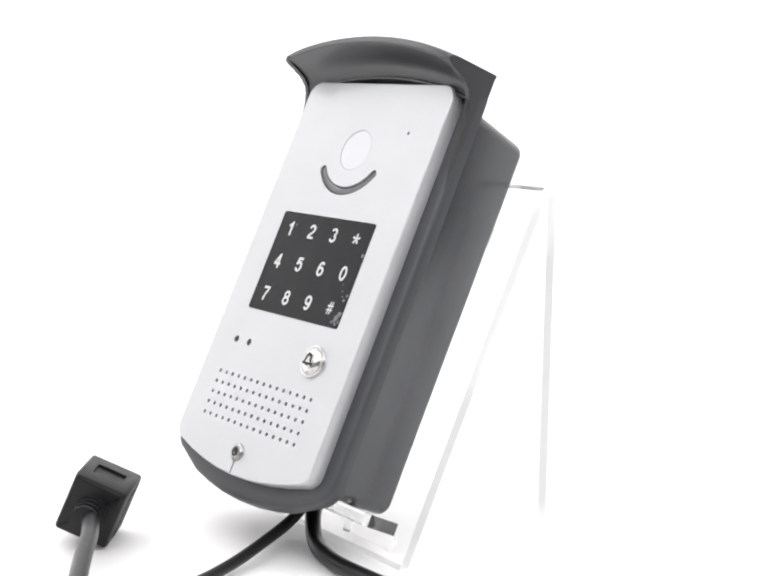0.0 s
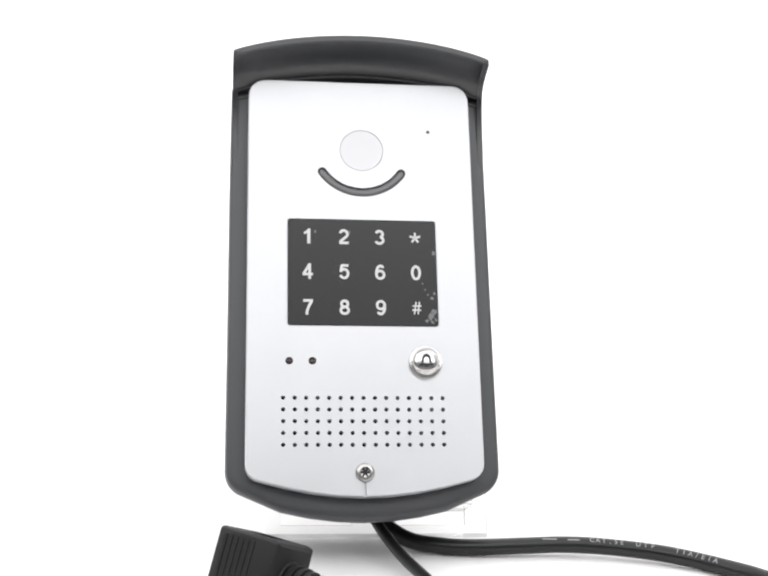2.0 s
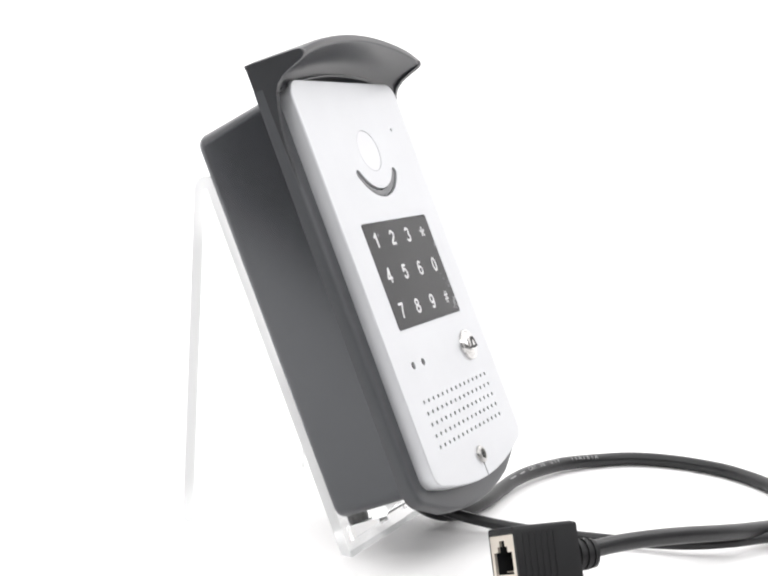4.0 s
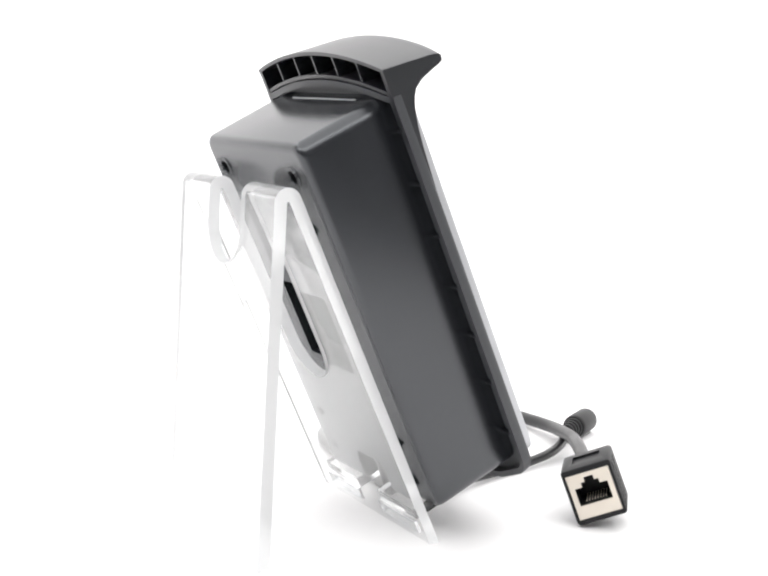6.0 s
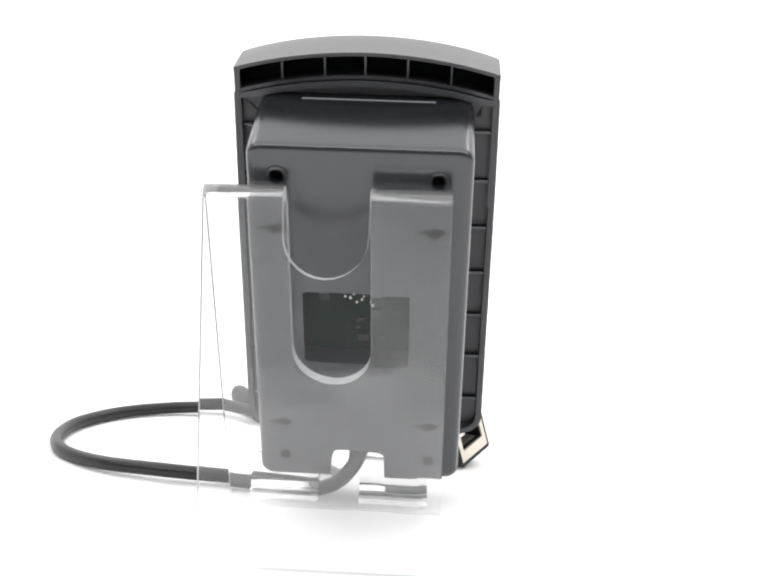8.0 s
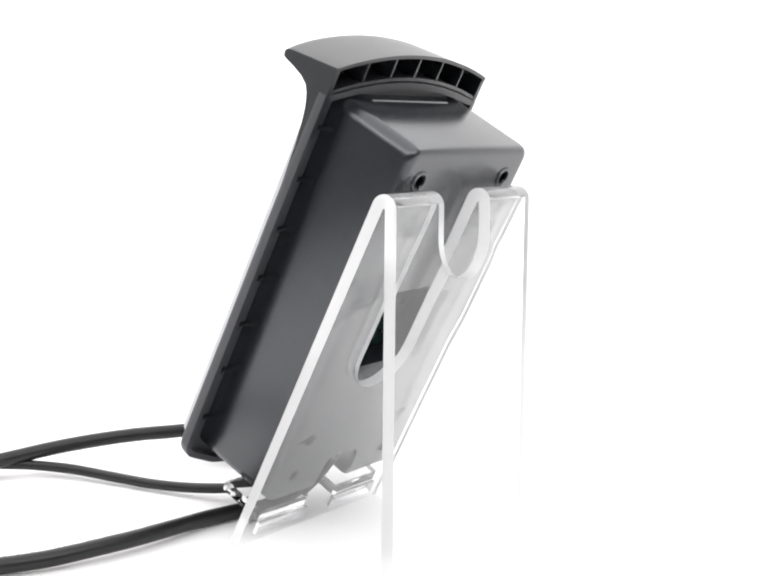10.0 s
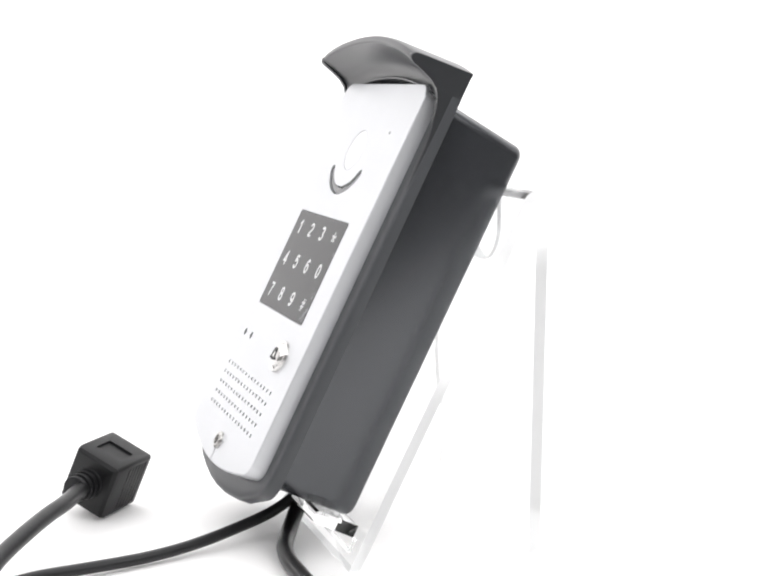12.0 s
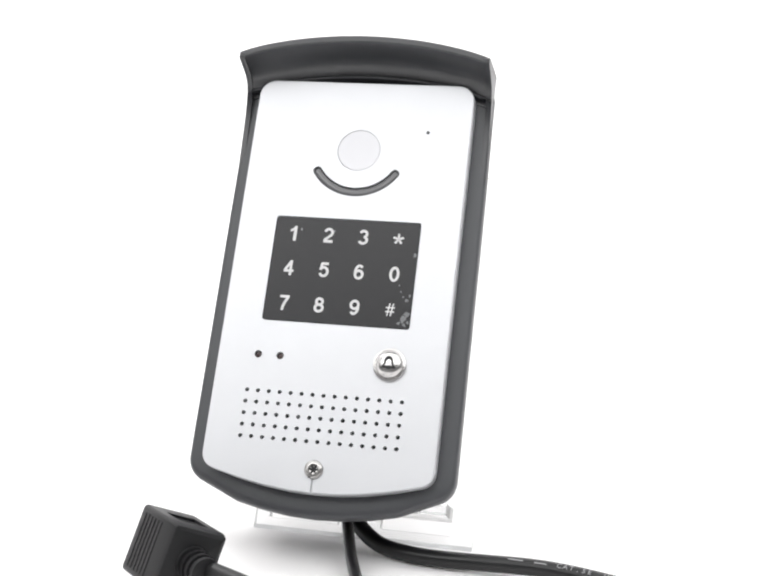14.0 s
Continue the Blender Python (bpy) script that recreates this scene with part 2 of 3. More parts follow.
def door_intercom():
    it = thing("door_intercom", LEAN, "grey door intercom, brushed aluminium face, leaning on a clear stand", "intercom")

    # rear housing
    bm = prism(round_rect(-36.8, 36.8, -90.2, 48.8, 4.8), [(0.3, 7.0), (0, 14), (0, 41.0), (0.3, 42.2), (1.0, 43.1), (2.2, 43.48), (3.2, 43.5)])
    for v in bm.verts:
        if v.co.y > 0.02:
            v.co.y -= 0.0011 * (0.048 - v.co.z) / 0.138
        if v.co.z > 0.043:
            v.co.z += 0.0018 * (0.0435 - v.co.y) / 0.033
    housing = part("housing", bm, PLASTIC, it)
    bm = bmesh.new()
    prism(round_rect(-17.4, 19.4, -37.2, -7.2, 1.0, 3), [(0, 33.0), (0, 50)], bm)
    carve(housing, bm)
    bm = bmesh.new()
    prism([(-9.9, -99), (11.5, -99), (10.2, -80), (9.0, -77.2), (7.6, -76.6), (-7.4, -76.8), (-9.2, -78.2)], [(0, 17), (0, 52)], bm)
    carve(housing, bm)
    bm = bmesh.new()
    for x, z in ((26.9, 37.4), (-25.6, 37.3), (27.3, -79.6), (-25.8, -80.2)):
        prism(disc(x, z, 2.3, 16), [(0, 36), (0, 50)], bm)
    for x in (27.4, -25.2):
        for z in (19.0, -63.8):
            prism([(x - 3.6, z - 0.75), (x - 2.3, z - 0.75), (x - 1.8, z - 1.9), (x, z - 2.5), (x + 1.8, z - 1.9), (x + 2.3, z - 0.7), (x + 5.6, z - 0.65),
                   (x + 5.6, z + 0.5), (x + 2.3, z + 0.6), (x + 1.6, z + 1.6), (x - 1.6, z + 1.6), (x - 2.3, z + 0.6), (x - 3.6, z + 0.5)], [(0, 24), (0, 50)], bm)
    carve(housing, bm)
    board = part("circuit_board", block(-17.3, 19.3, 32.9, 33.6, -37.1, -7.3), GREEN_BOARD, it, "dark green circuit board behind the rear opening")
    rng = random.Random(4)
    for k in range(9):
        x, z = rng.uniform(-15, 15), rng.uniform(-33, -11)
        w, h = rng.uniform(1, 4), rng.uniform(1, 3)
        part("chip", block(x - w / 2, x + w / 2, 33.5, 34.4 + rng.uniform(0, 1), z - h / 2, z + h / 2), BLACK, board)
    for k in range(16):
        x, z = rng.uniform(-5, 9), rng.uniform(-17, -9)
        part("solder_joint", block(x - 0.35, x + 0.35, 33.5, 34.2, z - 0.3, z + 0.3), NICKEL, board)
    for x, z in ((26.9, 37.4), (-25.6, 37.3)):
        ring = [[mm(x + r * math.cos(a * math.pi / 12), y, z + r * math.sin(a * math.pi / 12)) for a in range(24)] for r, y in ((3.9, 43.35), (3.7, 43.95), (2.7, 43.95), (2.45, 43.3))]
        part("screw_boss", loops(bmesh.new(), ring, closed=True), PLASTIC, it)

    # bezel: a shallow hollow frame with a plate behind the face
    n = 16
    outline = ([(-44.8, -80)] + arc(-36.9, -85.6, 7.9, 180, 250, 7) + [(-27, -98.5), (-18, -100.4), (-9, -101.6), (0, -102.0), (9, -101.6), (18, -100.4), (27, -98.5)]
               + arc(36.9, -85.6, 7.9, -70, 0, 7) + [(44.8, -80), (44.6, -40), (44.5, 0), (44.55, 20), (44.6, 40), (44.6, 50.5)]
               + [(x, top_edge(x) - 10.5) for x in (40, 30, 20, 10, 0, -10, -20, -30, -40)] + [(-44.6, 50.5), (-44.6, 40), (-44.55, 20), (-44.5, 0), (-44.6, -40)])
    profile = [(-0.45, 10.4), (-0.4, 9.0), (-0.2, 7.3), (0.1, 6.6), (0.6, 6.2), (1.3, 6.0), (2.6, 5.9), (4.4, 5.9), (5.6, 5.95), (7.5, 6.1), (7.5, 7.3), (2.0, 7.3), (1.8, 10.4)]
    outline = [(x * flare(z), z) for x, z in outline]
    bm = bmesh.new()
    rings = [[mm(x, y, z) for x, z in inset(outline, d)] for d, y in profile]
    loops(bm, rings, closed=True)
    prism(inset(outline, 7), [(0, 6.3), (0, 7.2)], bm)
    bezel = part("bezel", bm, LIFTED_SATIN, it, "charcoal grey plastic bezel")
    for z in (38.4, 19.4, 0.5, -18.7, -37.7, -56.7, -77.2):
        for s in (-1, 1):
            a, b = sorted((s * 36.2, s * 43.6))
            part("rib", block(a, b, 7.2, 8.9, z - 0.45, z + 0.45), PLASTIC, bezel)

    # hood over the face
    bm = bmesh.new()
    rings = []
    shape = [(10.6, 0.15), (0, -1.2), (-10.2, -2.45), (-11.9, -2.9), (-12.4, -3.4), (-12.5, -5.2), (-12.1, -5.7), (-10.6, -6.0), (-8, -6.3), (-4, -6.9), (-0.9, -7.8), (1.2, -9.3), (2.2, -11.4), (1.3, -11.8), (0.9, -12.3), (1.2, -12.8), (2.4, -13.0), (5.2, -12.8), (5.2, -14.6),
             (6.6, -14.5), (6.6, -9.8), (10.2, -9.5), (10.2, -8.3), (8.8, -8.4), (6.0, -9.0), (2.2, -8.7), (0, -7.2), (-4, -6.0), (-9, -5.4), (-9, -4.0), (10.6, -1.15)]
    for k in range(-16, 17):
        x = 44.8 * k / 16
        pull = 1.3 * abs(k / 16) ** 6
        bead = 2.0 * max(0, abs(k) - 12) / 4
        rings.append([mm(x, y + (pull if y < -5 else bead if dz < -11.5 and y < 2.3 else 0), top_edge(x) + dz - 0.1 * abs(k / 16) ** 20) for y, dz in shape])
    loops(bm, rings)
    for s in (-1, 1):
        side = [(10.5, 60.45), (0, 59.1), (-9.0, 57.9), (-10.8, 57.3), (-11.7, 56.3), (-11.5, 55.2), (-10.2, 54.4), (-6.5, 53.6), (-2.2, 52.4), (0.8, 50.6), (2.6, 48.0), (3.9, 44.0), (4.9, 39.0), (5.6, 32.0), (6.6, 10), (10.3, 10)]
        loops(bm, [[mm(s * (x * flare(z) - 0.02 * max(0, 34 - z)), y, z) for y, z in side] for x in (42.8, 44.4)] + [[mm(s * (44.72 * flare(z) - 0.02 * max(0, 34 - z)), y + (0.3 if y < 8 else 0), z - 0.3) for y, z in side]])
    hood = part("hood", bm, HOOD, it, "charcoal arched rain hood, hollow behind")
    for x in (28.4, 14.0, 0.4, -13.8, -28.4):
        t = top_edge(x)
        web = [(y, t + dz) for y, dz in ((10.0, -8.5), (10.0, -1.4), (-8.6, -3.8), (-8.6, -5.6), (-4, -6.3), (0, -7.5), (2.2, -8.9), (6.0, -9.3), (8.8, -8.6))]
        part("rib", loops(bmesh.new(), [[mm(u, y, z) for y, z in web] for u in (x - 0.35, x + 0.35)]), PLASTIC, hood)
    # bright metal colour draws the line of light along this ledge
    part("ledge", block(-23.6, 21.7, 11.7, 12.3, 50.3, 50.65), ALUMINIUM, hood, "thin bright ledge behind the hood")

    # aluminium face
    face = ([(-39.2, 40)] + [(-39.3, -40), (-39.4, -78)] + arc(-33.9, -84.2, 5.5, 180, 252, 6) + [(-26, -91.9), (-17, -93.6), (-8.5, -94.6), (0, -94.9), (8.5, -94.6), (17, -93.6), (26, -91.9)]
            + arc(33.9, -84.2, 5.5, -72, 0, 6) + [(39.4, -78), (39.3, -40), (39.2, 40)] + arc(33.4, 46.1, 5.8, 0, 90, 6) + arc(-33.4, 46.1, 5.8, 90, 180, 6))
    plate = part("faceplate", prism(face, [(0, 6.5), (0, 0.6), (0.12, 0.22), (0.4, 0.0), (0.9, 0.0)]), ALUMINIUM, it, "brushed silver aluminium faceplate with drilled speaker grille")
    bm = bmesh.new()
    for i in range(15):
        for j in range(5):
            prism(disc(-27.1 + 3.8 * i, -62.4 - 3.9 * j, 0.72, 10), [(0, -2), (0, 3.2)], bm)
    prism(disc(24.1, 33.5, 0.6, 10), [(0, -2), (0, 3.2)], bm)
    for x in (-25.1, -17.4):
        prism(disc(x, -49.9, 1.3, 16), [(0, -2), (0, 3)], bm)
    carve(plate, bm)
    bm = bmesh.new()
    centre = (0.3, 26.9)
    smile = arc(*centre, 18.3, 214, 326, 20)
    ends = [arc(0.3 + 16.7 * math.cos(radians(a)), 26.9 + 16.7 * math.sin(radians(a)), 1.6, a + o, a + o + 180, 6)[1:-1] for a, o in ((326, 0), (214, 180))]
    slot = smile + ends[0] + arc(*centre, 15.1, 326, 214, 20) + ends[1]
    prism(slot, [(0, -2), (0, 3.4)], bm)
    prism(disc(0.3, 25.8, 7.7, 40), [(0, -2), (0, 0.9)], bm)
    prism([(-0.75, -96), (-0.05, -96), (-0.05, -88.5), (-0.75, -88.5)], [(0, -2), (0, 0.7)], bm)
    prism(round_rect(-25.75, 25.75, -37.85, 0.1, 1.0, 3), [(0, -2), (0, 0.7)], bm)
    carve(plate, bm)
    # black sheet added behind the drilled holes, in place of the shade inside them
    part("hole_backing", block(-30, 30, 2.9, 3.1, -80, -60.5), BLACK, plate)
    part("microphone", prism(disc(24.1, 33.5, 0.55, 10), [(0, 1.5), (0, 3)]), BLACK, plate)
    part("light_strip", prism(inset(slot, 0.12), [(0, 3.2), (0, 1.2), (0.3, 0.75), (0.75, 0.5), (1.2, 0.45)]), SMOKE, it, "smoked grey curved light strip")
    lens = part("lens_cover", prism(disc(0.3, 25.8, 7.62, 40), [(0, 0.88), (0, 0.2), (0.25, 0.02)]), LENS, it, "flat round white camera cover")
    for x in (-25.1, -17.4):
        dome = [[mm(x + r * math.cos(a * math.pi / 8), y, -49.9 + r * math.sin(a * math.pi / 8)) for a in range(16)] for r, y in ((1.25, 2.5), (1.25, 1.2), (0.9, 0.7), (0.3, 0.5))]
        part("indicator_light", loops(bmesh.new(), dome), LED_GLASS, it, "small dark indicator light")

    # keypad
    pad = part("keypad", prism(round_rect(-25.55, 25.55, -37.65, -0.1, 0.9, 3), [(0, 0.68), (0, 0.05), (0.12, -0.05)]), KEYPAD, it, "glossy black touch keypad with white numerals")
    for j, row in enumerate(("123*", "4560", "789#")):
        for i, c in enumerate(row):
            x, z = -18.7 + 12.35 * i, -6.2 - 12.55 * j
            if c == "1":
                stem = [(-0.2, -2.65), (0.9, -2.65), (0.9, 2.7), (0.05, 2.7), (-0.25, 2.15), (-0.8, 1.7), (-1.35, 1.5), (-1.35, 0.65), (-0.75, 0.8), (-0.2, 1.15)]
                part("numeral", prism([(x + p, z + q) for p, q in stem], [(0, 0.0), (0, -0.09)]), PRINT, pad)
            elif c == "*":
                bm = bmesh.new()
                for a in (90, 162, 234, 306, 18):
                    u = Vector((math.cos(radians(a)), math.sin(radians(a))))
                    v = Vector((-u.y, u.x))
                    q = [u * 0.1 - v * 0.35, u * 1.9 - v * 0.38, u * 1.9 + v * 0.38, u * 0.1 + v * 0.35]
                    prism([(x + p.x, z + p.y) for p in q], [(0, 0.0), (0, -0.09)], bm)
                part("numeral", bm, PRINT, pad)
            else:
                numeral(c, x, z, pad)
    rng = random.Random(7)
    for x, z, r in ((24.6, -11.6, 1.0), (22.3, -26.6, 0.5), (23.6, -27.8, 0.8), (24.6, -26.0, 0.6), (22.9, -34.3, 1.5), (24.3, -32.8, 1.2), (21.8, -35.8, 0.7), (23.6, -36.2, 0.8), (24.7, -35.2, 0.7), (20.6, -22.6, 0.3), (21.4, -24.8, 0.35), (-16.2, -4.5, 0.5), (-4.4, -4.6, 0.4)):
        blob = [(x + r * rng.uniform(0.4, 1.15) * math.cos(k * 0.698), z + r * rng.uniform(0.4, 1.3) * math.sin(k * 0.698)) for k in range(9)]
        blob = [(min(25.2, p), q) for p, q in blob]
        part("scuff", prism(blob, [(0, 0.0), (0, -0.07)]), SCUFF, pad)

    # call button with a bell sign, and the fixing screw
    rings = [[mm(20.6 + r * math.cos(a * math.pi / 18), y, -50.3 + r * math.sin(a * math.pi / 18)) for a in range(36)]
             for r, y in ((5.65, 1.0), (5.65, -0.7), (5.45, -1.05), (5.0, -1.15), (4.75, -0.95), (4.55, -1.0), (4.2, -1.7), (3.4, -2.25), (2.3, -2.6), (1.1, -2.78), (0.3, -2.8))]
    button = part("call_button", loops(bmesh.new(), rings), CHROME, it, "round domed chrome call button")
    bell = [(-1.9, -1.3), (1.9, -1.3), (1.9, -0.9), (1.35, -0.3), (1.2, 0.9), (0.75, 1.7), (0.2, 2.0), (-0.2, 2.0), (-0.75, 1.7), (-1.2, 0.9), (-1.35, -0.3), (-1.9, -0.9)]
    bell = [(x * 1.25, z * 1.25) for x, z in bell]
    hollow = [(x * 0.56, (z + 0.1) * 0.56) for x, z in bell]
    bm = bmesh.new()
    loops(bm, [[mm(20.6 + x, y, -50.3 + z) for x, z in ring] for ring, y in ((bell, -2.2), (bell, -2.9), (hollow, -2.9), (hollow, -2.2))], closed=True)
    prism([(20.0, -52.2), (21.2, -52.2), (21.1, -51.7), (20.1, -51.7)], [(0, -2.0), (0, -2.86)], bm)
    part("bell_sign", bm, BLACK, button, "black bell outline")
    rings = [[mm(-0.4 + r * math.cos(a * math.pi / 12), y, -87.1 + r * math.sin(a * math.pi / 12)) for a in range(24)] for r, y in ((3.1, 1.2), (3.1, -0.5), (2.9, -0.85), (2.3, -1.15), (1.75, -1.2), (1.6, -0.5), (0.9, -0.4))]
    screw = part("screw", loops(bmesh.new(), rings), STEEL, it, "steel security screw")
    # black bars paint the shade in the recess of the drive
    bm = bmesh.new()
    for a in range(0, 180, 60):
        u, v = Vector((math.cos(radians(a)), math.sin(radians(a)))), Vector((-math.sin(radians(a)), math.cos(radians(a))))
        prism([(-0.4 + p.x, -87.1 + p.y) for p in (u * -1.5 - v * 0.3, u * 1.5 - v * 0.3, u * 1.5 + v * 0.3, u * -1.5 + v * 0.3)], [(0, -0.35), (0, -0.62 - a * 0.0005)], bm)
    part("drive_shade", bm, BLACK, screw)
    for child in it.children:
        if child.name.split(".")[0] in ("faceplate", "light_strip", "lens_cover", "indicator_light", "keypad", "call_button", "screw"):
            child.location.y = 0.0006
    return it


# ---- the clear stand: v into depth, one bent sheet with two lips ----
STAND = pose(0, 0.0008, 0, 0, 0, -5.2)


def display_stand():
    it = thing("display_stand", STAND, "clear bent acrylic display stand with cut-out slots", "stand")
    half = 2.2
    foot, fold, heel = Vector((-16.3, 0.0)), Vector((41.0, 122.8)), Vector((49.9, 0.0))
    lean_way, upright_way = (fold - foot).normalized(), (heel - Vector((46.4, 121.5))).normalized()
    a0 = math.atan2(lean_way.y, lean_way.x)
    top = Vector((43.8, 121.5))
    line = [foot] + [top + 2.6 * Vector((math.cos(a), math.sin(a))) for a in np.linspace(a0 + math.pi / 2, 0.0, 11)] + [heel]
    left, right = [], []
    for i, p in enumerate(line):
        t1 = (p - line[i - 1]).normalized() if i else (line[1] - p).normalized()
        t2 = (line[i + 1] - p).normalized() if i < len(line) - 1 else t1
        m = Vector((-(t1 + t2).y, (t1 + t2).x)).normalized()
        left.append(p + m * half)
        right.append(p - m * half)
    for side in (left, right):
        side[0].y = 0.25
        side[-1].y = 0.25
    loop = left + right[::-1]
    bm = loops(bmesh.new(), [[mm(u, p.x, p.y) for p in loop] for u in (-32.2, 47.4)])
    sheet = part("bent_sheet", bm, ACRYLIC, it)
    # the deep slot in the leaning side, the shallow one in the upright side, two low windows under the lips
    lean = Matrix.Translation(mm(-1.4, -14.04, 113.52)) @ pose(0, 0, 0, -24.93)
    bm = bmesh.new()
    prism(arc(8.95, -28.9, 13.75, 180, 360, 14) + [(22.7, 31.4), (-4.8, 31.4)], [(0, 40.5), (0, 50.6)], bm)
    for x0, x1 in ((15.5, 41.0), (-25.5, 0.0)):
        prism([(x0, -100.0), (x1, -100.0), (x1, -95.0), (x0, -95.0)], [(0, 41.0), (0, 51.0)], bm)
    bm.transform(lean)
    carve(sheet, bm)
    bm = bmesh.new()
    prism(arc(7.7, 111.0, 13.9, 180, 360, 14) + [(21.6, 140), (-6.2, 140)], [(0, 43.6), (0, 58)], bm)
    carve(sheet, bm)
    bm = bmesh.new()
    prism([(-6.2, 121.0), (21.6, 121.0), (21.6, 140), (-6.2, 140)], [(0, 30), (0, 46)], bm)
    carve(sheet, bm)
    # edges whitened and bend hazed for light caught inside; the two broad sides clear
    me = sheet.data
    me.materials.clear()
    me.materials.append(ACRYLIC)
    me.materials.append(PALE_EDGE)
    me.materials.append(HAZED)
    across = [Vector((0, -lean_way.y, lean_way.x)), Vector((0, -upright_way.y, upright_way.x))]
    for poly in me.polygons:
        n, c = poly.normal, poly.center * 1000
        if c.z > 120.5:
            edge = 1 if abs(n.x) > 0.4 else 2 if n.z > 0.25 else 0
        else:
            edge = abs(n.dot(across[0] if c.y < 44.0 else across[1])) < 0.5
        if 0.6 < c.z < 12.0 and abs(c.x - 7.6) < 38.0 and edge:
            edge = 2
        poly.material_index = int(edge)
    for x0, x1 in ((15.6, 40.9), (-25.4, -0.1)):
        bm = loops(bmesh.new(), [[mm(x, y, z) for y, z in ((43.75, -94.9), (43.75, -90.6), (28.4, -90.6), (27.6, -91.4), (27.6, -94.1), (28.4, -94.9))] for x in (x0, x1)])
        bm.transform(lean)
        ledge = part("lip", bm, ACRYLIC, it)
        ledge.visible_shadow = False
    sheet.visible_shadow = False
    return it


# ---- cables with their ends ----
def network_cable():
    it = thing("network_cable", pose(0, 0, 0), "black network cable looping on the white ground to a socket", "cable")
    path = [(-4, -9, 33), (-3.2, -13, 26), (0, -18, 17), (6, -25, 8.5), (14, -31, 4.0), (24, -36, 3.2), (36, -39.2, 3.3), (52, -41.2, 3.9), (67, -43, 4.4), (82, -47, 4.4), (100, -54.5, 3.8), (115, -66, 3.1), (125.5, -80, 3.1), (129.5, -99, 3.1),
            (125, -121, 3.1), (109, -141, 3.1), (87, -150.5, 3.5), (67.5, -149.5, 4.6), (50.2, -145.3, 6.2), (34.5, -137.5, 8.4), (20.1, -129.0, 10.6), (7.4, -119.6, 12.4), (-5, -110, 13.6), (-16.0, -101.3, 14.0), (-31.5, -91.3, 14.2)]
    jacket = part("cable_jacket", tube(path, 2.85, 16, 0.02), JACKET, it)
    # faded print along the top of the jacket
    for word, x0, pitch in (("CAT.5E", 76.2, 1.95), ("UTP", 91.0, 2.25), ("TIA/EIA", 102.8, 1.75)):
        for k, c in enumerate(word):
            x = x0 + k * pitch
            i = next(j for j in range(len(path)) if path[j + 1][0] > x)
            p0, p1, p2, p3 = (Vector(path[j]) for j in range(i - 1, i + 3))
            t = (x - p1.x) / (p2.x - p1.x)
            here = 0.5 * ((2 * p1) + (p2 - p0) * t + (2 * p0 - 5 * p1 + 4 * p2 - p3) * t * t + (3 * p1 - p0 - 3 * p2 + p3) * t ** 3)
            along = 0.5 * ((p2 - p0) + 2 * (2 * p0 - 5 * p1 + 4 * p2 - p3) * t + 3 * (3 * p1 - p0 - 3 * p2 + p3) * t * t)
            turn = math.degrees(math.atan2(along.y, along.x))
            tilt = 28 if word != "TIA/EIA" else 30 + 1.5 * k
            m = Matrix.Translation(here * 0.001) @ pose(0, 0, 0, 0, 0, turn) @ pose(0, 0, 0, tilt) @ Matrix.Translation(mm(0, -0.9 if c == "." else 0, 2.9))
            lettering("marking", c, 2.7, FADED, jacket, m, 0.02, squeeze=0.9)

    for x, length in ((61.5, 5.0), (70.2, 5.2)):
        bar = part("marking", block(-length / 2, length / 2, -0.24, 0.24, -0.03, 0.03), FADED, jacket)
        bar.matrix_local = Matrix.Translation(mm(x, -42.25 - (x - 61.5) * 0.19, 4.3)) @ pose(0, 0, 0, 0, 0, -9) @ pose(0, 0, 0, 28) @ Matrix.Translation(mm(0, 0, 2.86))

    # the socket: x along its face, y into its depth, z up the face
    w, n = Vector((-0.673, -0.638, 0.379)).normalized(), Vector((-0.688, 0.726, 0.0)).normalized()
    u = n.cross(w).normalized()
    w = u.cross(n)
    m = Matrix.Translation(mm(-50.6, -72.7, 14.0)) @ Matrix((w, -n, u)).transposed().to_4x4() @ Matrix.Scale(1.055, 4)
    body = part("socket_housing", prism(round_rect(-9.1, 9.1, -10.2, 10.2, 1.3, 4), [(0.9, 0.0), (0.25, 0.25), (0, 0.9), (0, 19.2), (0.5, 20.9), (1.8, 21.6)]), RUBBER, it, "black rubber socket housing")
    bm = bmesh.new()
    prism(round_rect(-7.9, 7.9, -8.3, 8.1, 0.3, 2), [(0, -2), (0, 14)], bm)
    carve(body, bm)
    bm = bmesh.new()
    bm = loops(bm, [[mm(x, y, z) for x, y in ((-5.0, 7), (5.0, 7), (5.0, 15.5), (-5.0, 15.5))] for z in (9.4, 12)])
    carve(body, bm)
    shield = part("metal_shield", prism(round_rect(-7.8, 7.8, -8.2, 8.0, 0.2, 2), [(0, 0.9), (0, 0.15), (0.12, 0.05)]), NICKEL, body, "nickel-plated metal shield face")
    opening = [(-5.9, -3.4), (5.9, -3.4), (5.9, 3.0), (3.2, 3.0), (3.2, 4.7), (1.7, 4.7), (1.7, 6.4), (-1.7, 6.4), (-1.7, 4.7), (-3.2, 4.7), (-3.2, 3.0), (-5.9, 3.0)]
    carve(shield, prism(opening, [(0, -2), (0, 3)]))
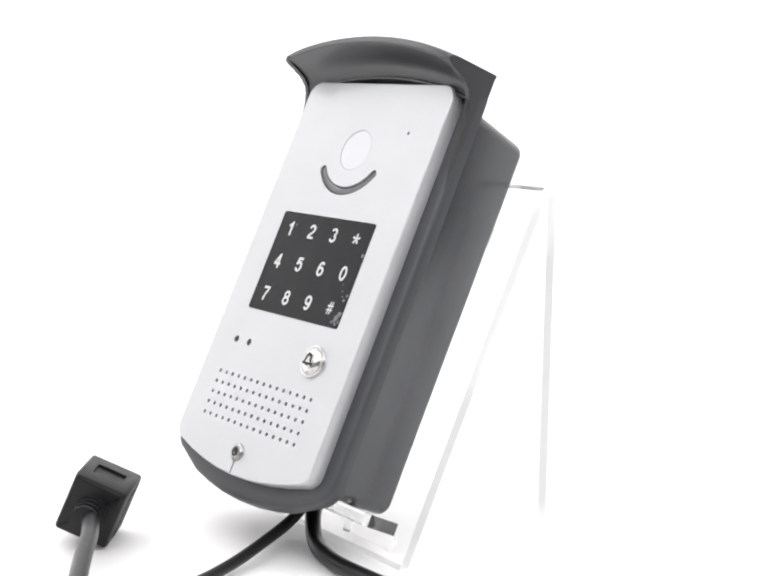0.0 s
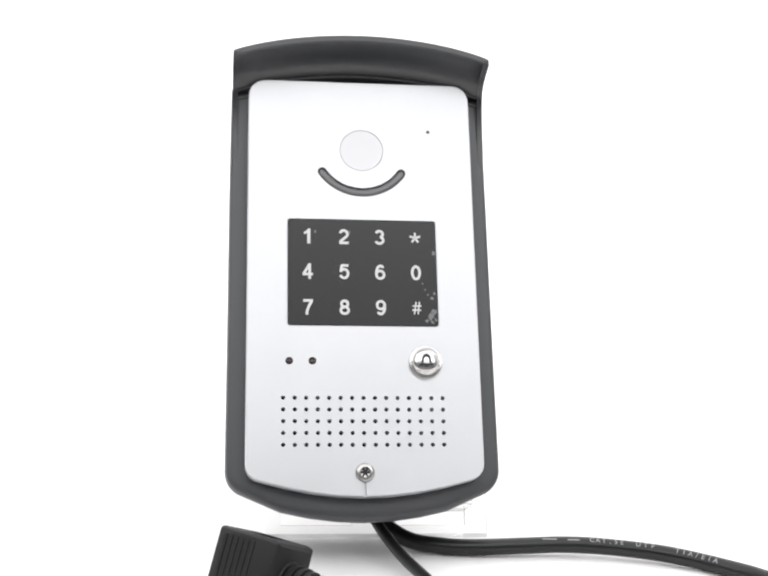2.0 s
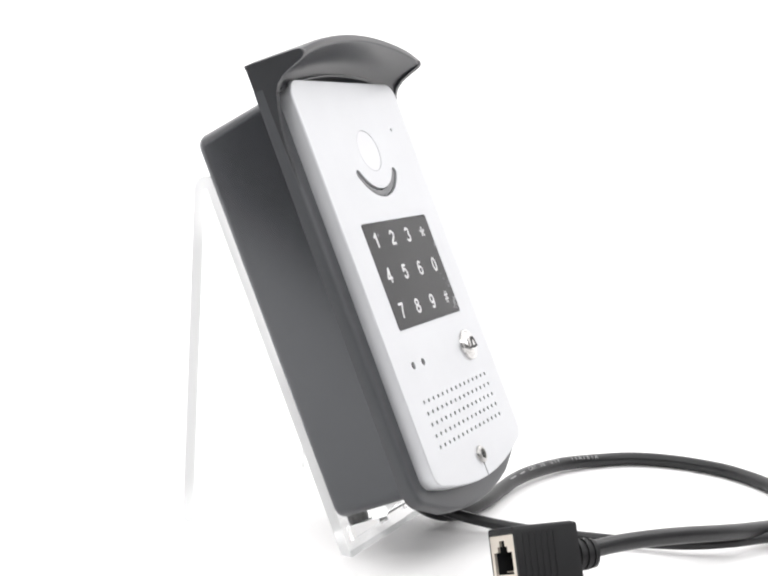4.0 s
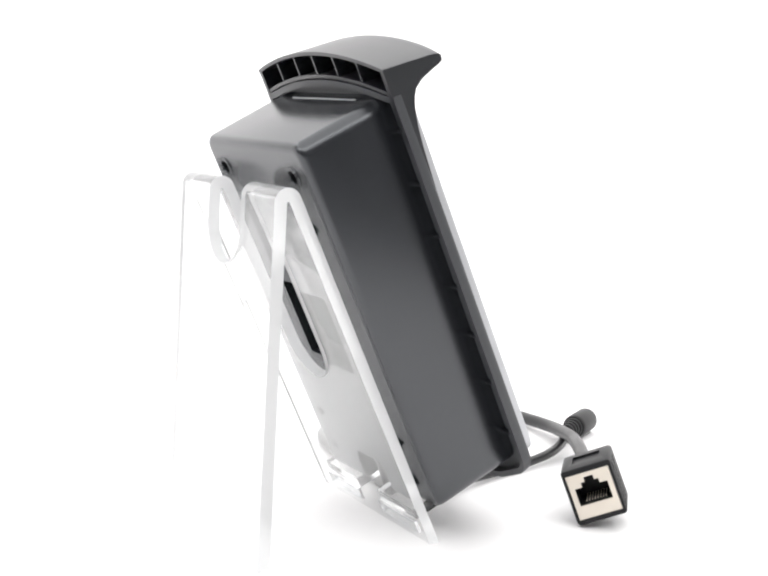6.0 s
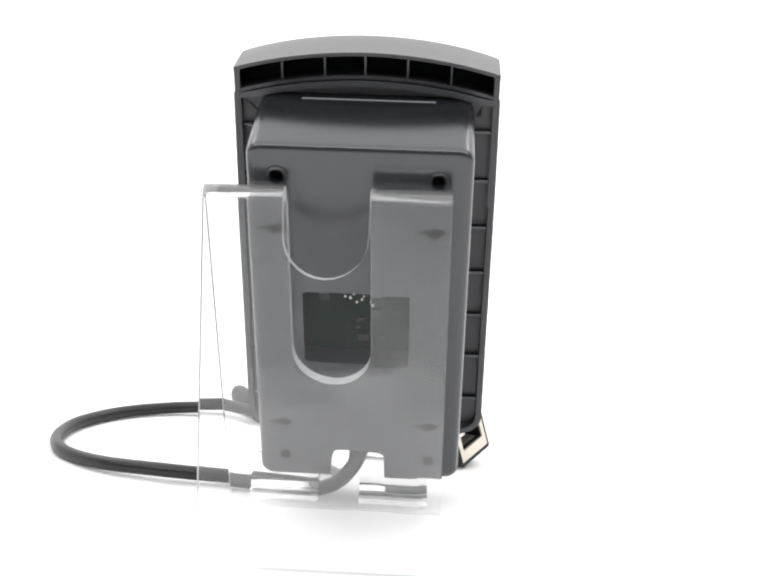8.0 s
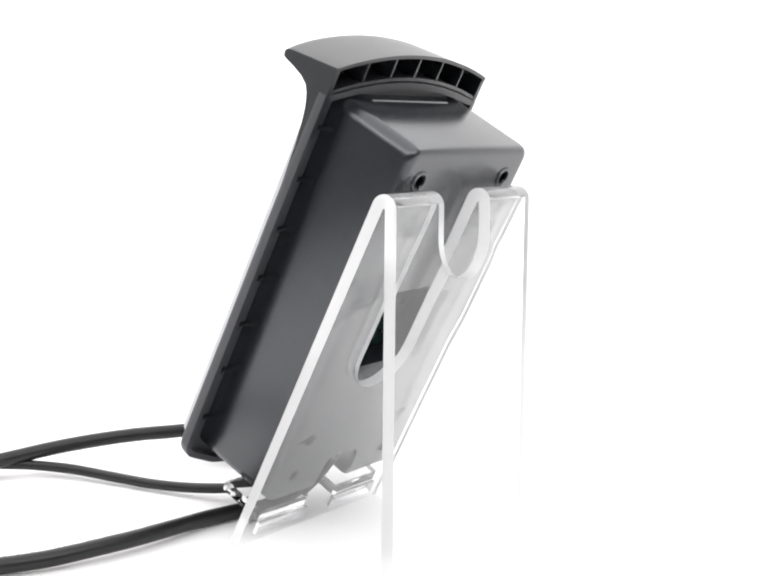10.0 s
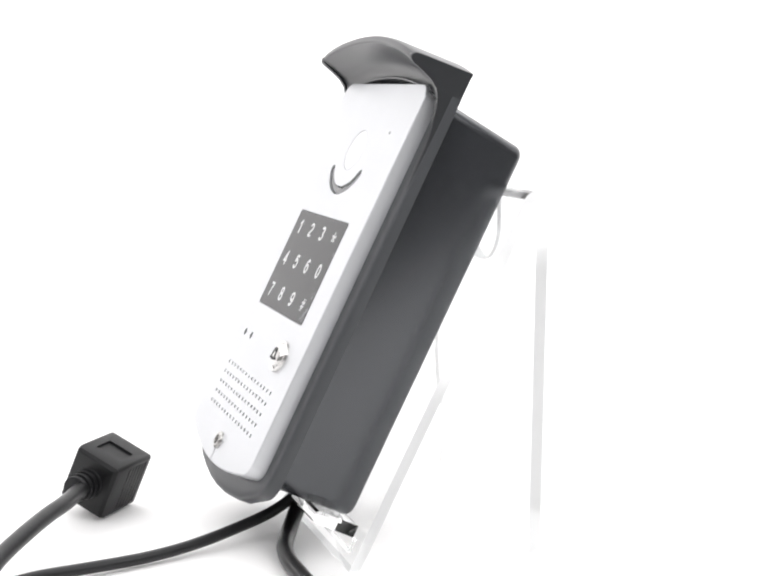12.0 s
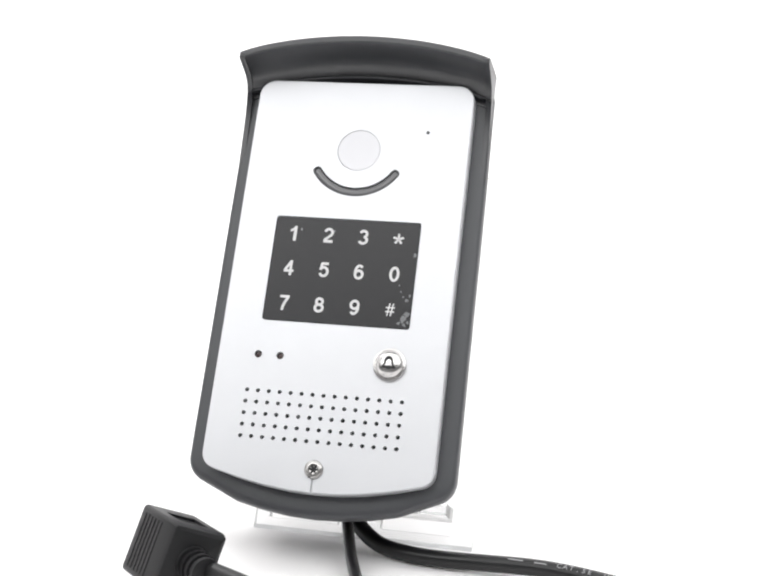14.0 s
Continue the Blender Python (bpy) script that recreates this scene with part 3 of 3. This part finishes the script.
    part("socket_well", loops(bmesh.new(), [[mm(x * k, y, z * k) for x, z in opening] for k, y in ((1.04, 0.92), (1.04, 13.4), (1.0, 13.4), (1.0, 13.2), (1.0, 0.95))], caps=False), BLACK, body)
    part("well_back", block(-7.5, 7.5, 13.0, 13.8, -8, 8), BLACK, body)
    for k in range(8):
        x = -3.55 + k * 1.015
        part("contact", block(x - 0.16, x + 0.16, 2.5, 11.0, -2.9, -2.5), NICKEL, body)
    for s in (-1, 1):
        for k in range(6):
            y = 2.4 + 2.0 * k
            a, b = sorted((s * 9.0, s * 9.3))
            part("grip_rib", block(a, b, y, y + 1.1, -8.2, 8.2), RUBBER, body)
    rings = []
    for y, r in ((25.6, 5.6), (26.6, 5.2), (26.8, 4.3), (28.0, 4.3), (28.1, 5.0), (29.4, 5.0), (29.5, 4.2), (30.6, 4.2), (30.7, 4.8), (32.0, 4.8), (32.1, 4.0), (33.0, 4.0), (33.1, 4.5), (34.4, 4.4), (34.6, 3.2)):
        rings.append([mm(r * math.cos(k * math.pi / 10), y - 4.4, r * math.sin(k * math.pi / 10)) for k in range(20)])
    part("strain_relief", loops(bmesh.new(), rings), RUBBER, body, "ribbed strain relief")
    body.matrix_local = m
    return it


def power_cable():
    it = thing("power_cable", pose(0, 0, 0), "thin black power cable ending in a round socket on the ground", "cable")
    part("cable_jacket", tube([(0.5, -8, 33), (-0.5, -13, 25), (0.5, -20, 16), (3.5, -32, 9.5), (7.5, -49, 5.6), (12, -65, 3.6), (16, -82, 2.8), (19, -100, 3.0), (23, -118, 3.8), (30, -132, 4.6), (39, -142.9, 5.2), (44, -150.2, 5.5)], 2.0, 14, 0.02), JACKET, it)
    m = Matrix.Translation(mm(42.3, -147.2, 5.6)) @ pose(0, 0, 0, 0, 0, 27)
    rings = []
    for y, r in ((0, 2.3), (0.2, 3.2), (1.6, 3.3), (1.7, 2.6), (2.6, 2.7), (2.7, 3.6), (4.1, 3.7), (4.2, 2.9), (5.1, 3.0), (5.2, 3.9), (6.6, 4.0), (6.7, 3.2), (7.6, 3.3), (7.8, 4.3), (9.6, 4.6)):
        rings.append([mm(r * math.cos(k * math.pi / 10), -y, r * math.sin(k * math.pi / 10)) for k in range(20)])
    relief = part("strain_relief", loops(bmesh.new(), rings), RUBBER, it, "ribbed strain relief")
    relief.matrix_local = m
    rings = []
    for y, r in ((9.2, 4.2), (9.4, 5.0), (10.2, 5.4), (11.5, 5.5), (27.0, 5.5), (27.9, 5.2), (28.1, 4.6), (28.0, 3.2), (24.0, 3.1), (23.9, 0.2)):
        rings.append([mm(r * math.cos(k * math.pi / 14), -y, r * math.sin(k * math.pi / 14)) for k in range(28)])
    barrel = part("socket_barrel", loops(bmesh.new(), rings), RUBBER, it, "round black barrel socket")
    barrel.matrix_local = m
    pin = [[mm(r * math.cos(k * math.pi / 6), -y, r * math.sin(k * math.pi / 6)) for k in range(12)] for y, r in ((24, 0.9), (26, 0.9), (26.6, 0.4))]
    part("pin", loops(bmesh.new(), pin), STEEL, barrel)
    return it


intercom = door_intercom()
display = display_stand()
network = network_cable()
power = power_cable()

# ---- the turn: all stands on a table that turns evenly about the upright axis ----
NUDGE = {0.0: 0.48, 0.5: 0.10, 1.0: 0.28, 1.5: -0.21, 2.0: 0.15, 2.5: -0.28, 5.0: -0.03, 5.5: -0.16, 6.0: 0.33, 6.5: 0.02, 7.0: 0.31, 7.5: -0.41, 10.0: 0.25, 10.5: -0.2, 11.0: 0.40, 11.5: -0.24, 12.0: 0.49, 12.5: -0.12, 13.0: -0.10, 13.5: -0.33, 14.0: 0.12}


def motions():
    for carried, base in ((intercom, LEAN), (display, STAND), (network, pose(0, 0, 0)), (power, pose(0, 0, 0))):
        rows = []
        for k in range(29):
            t = 0.5 * k
            rows.append((t, pose(0, 0, 0, 0, 0, -46.377 + 28.394 * t + NUDGE.get(t, 0.0)) @ base))
        walk(carried, rows)


motions()
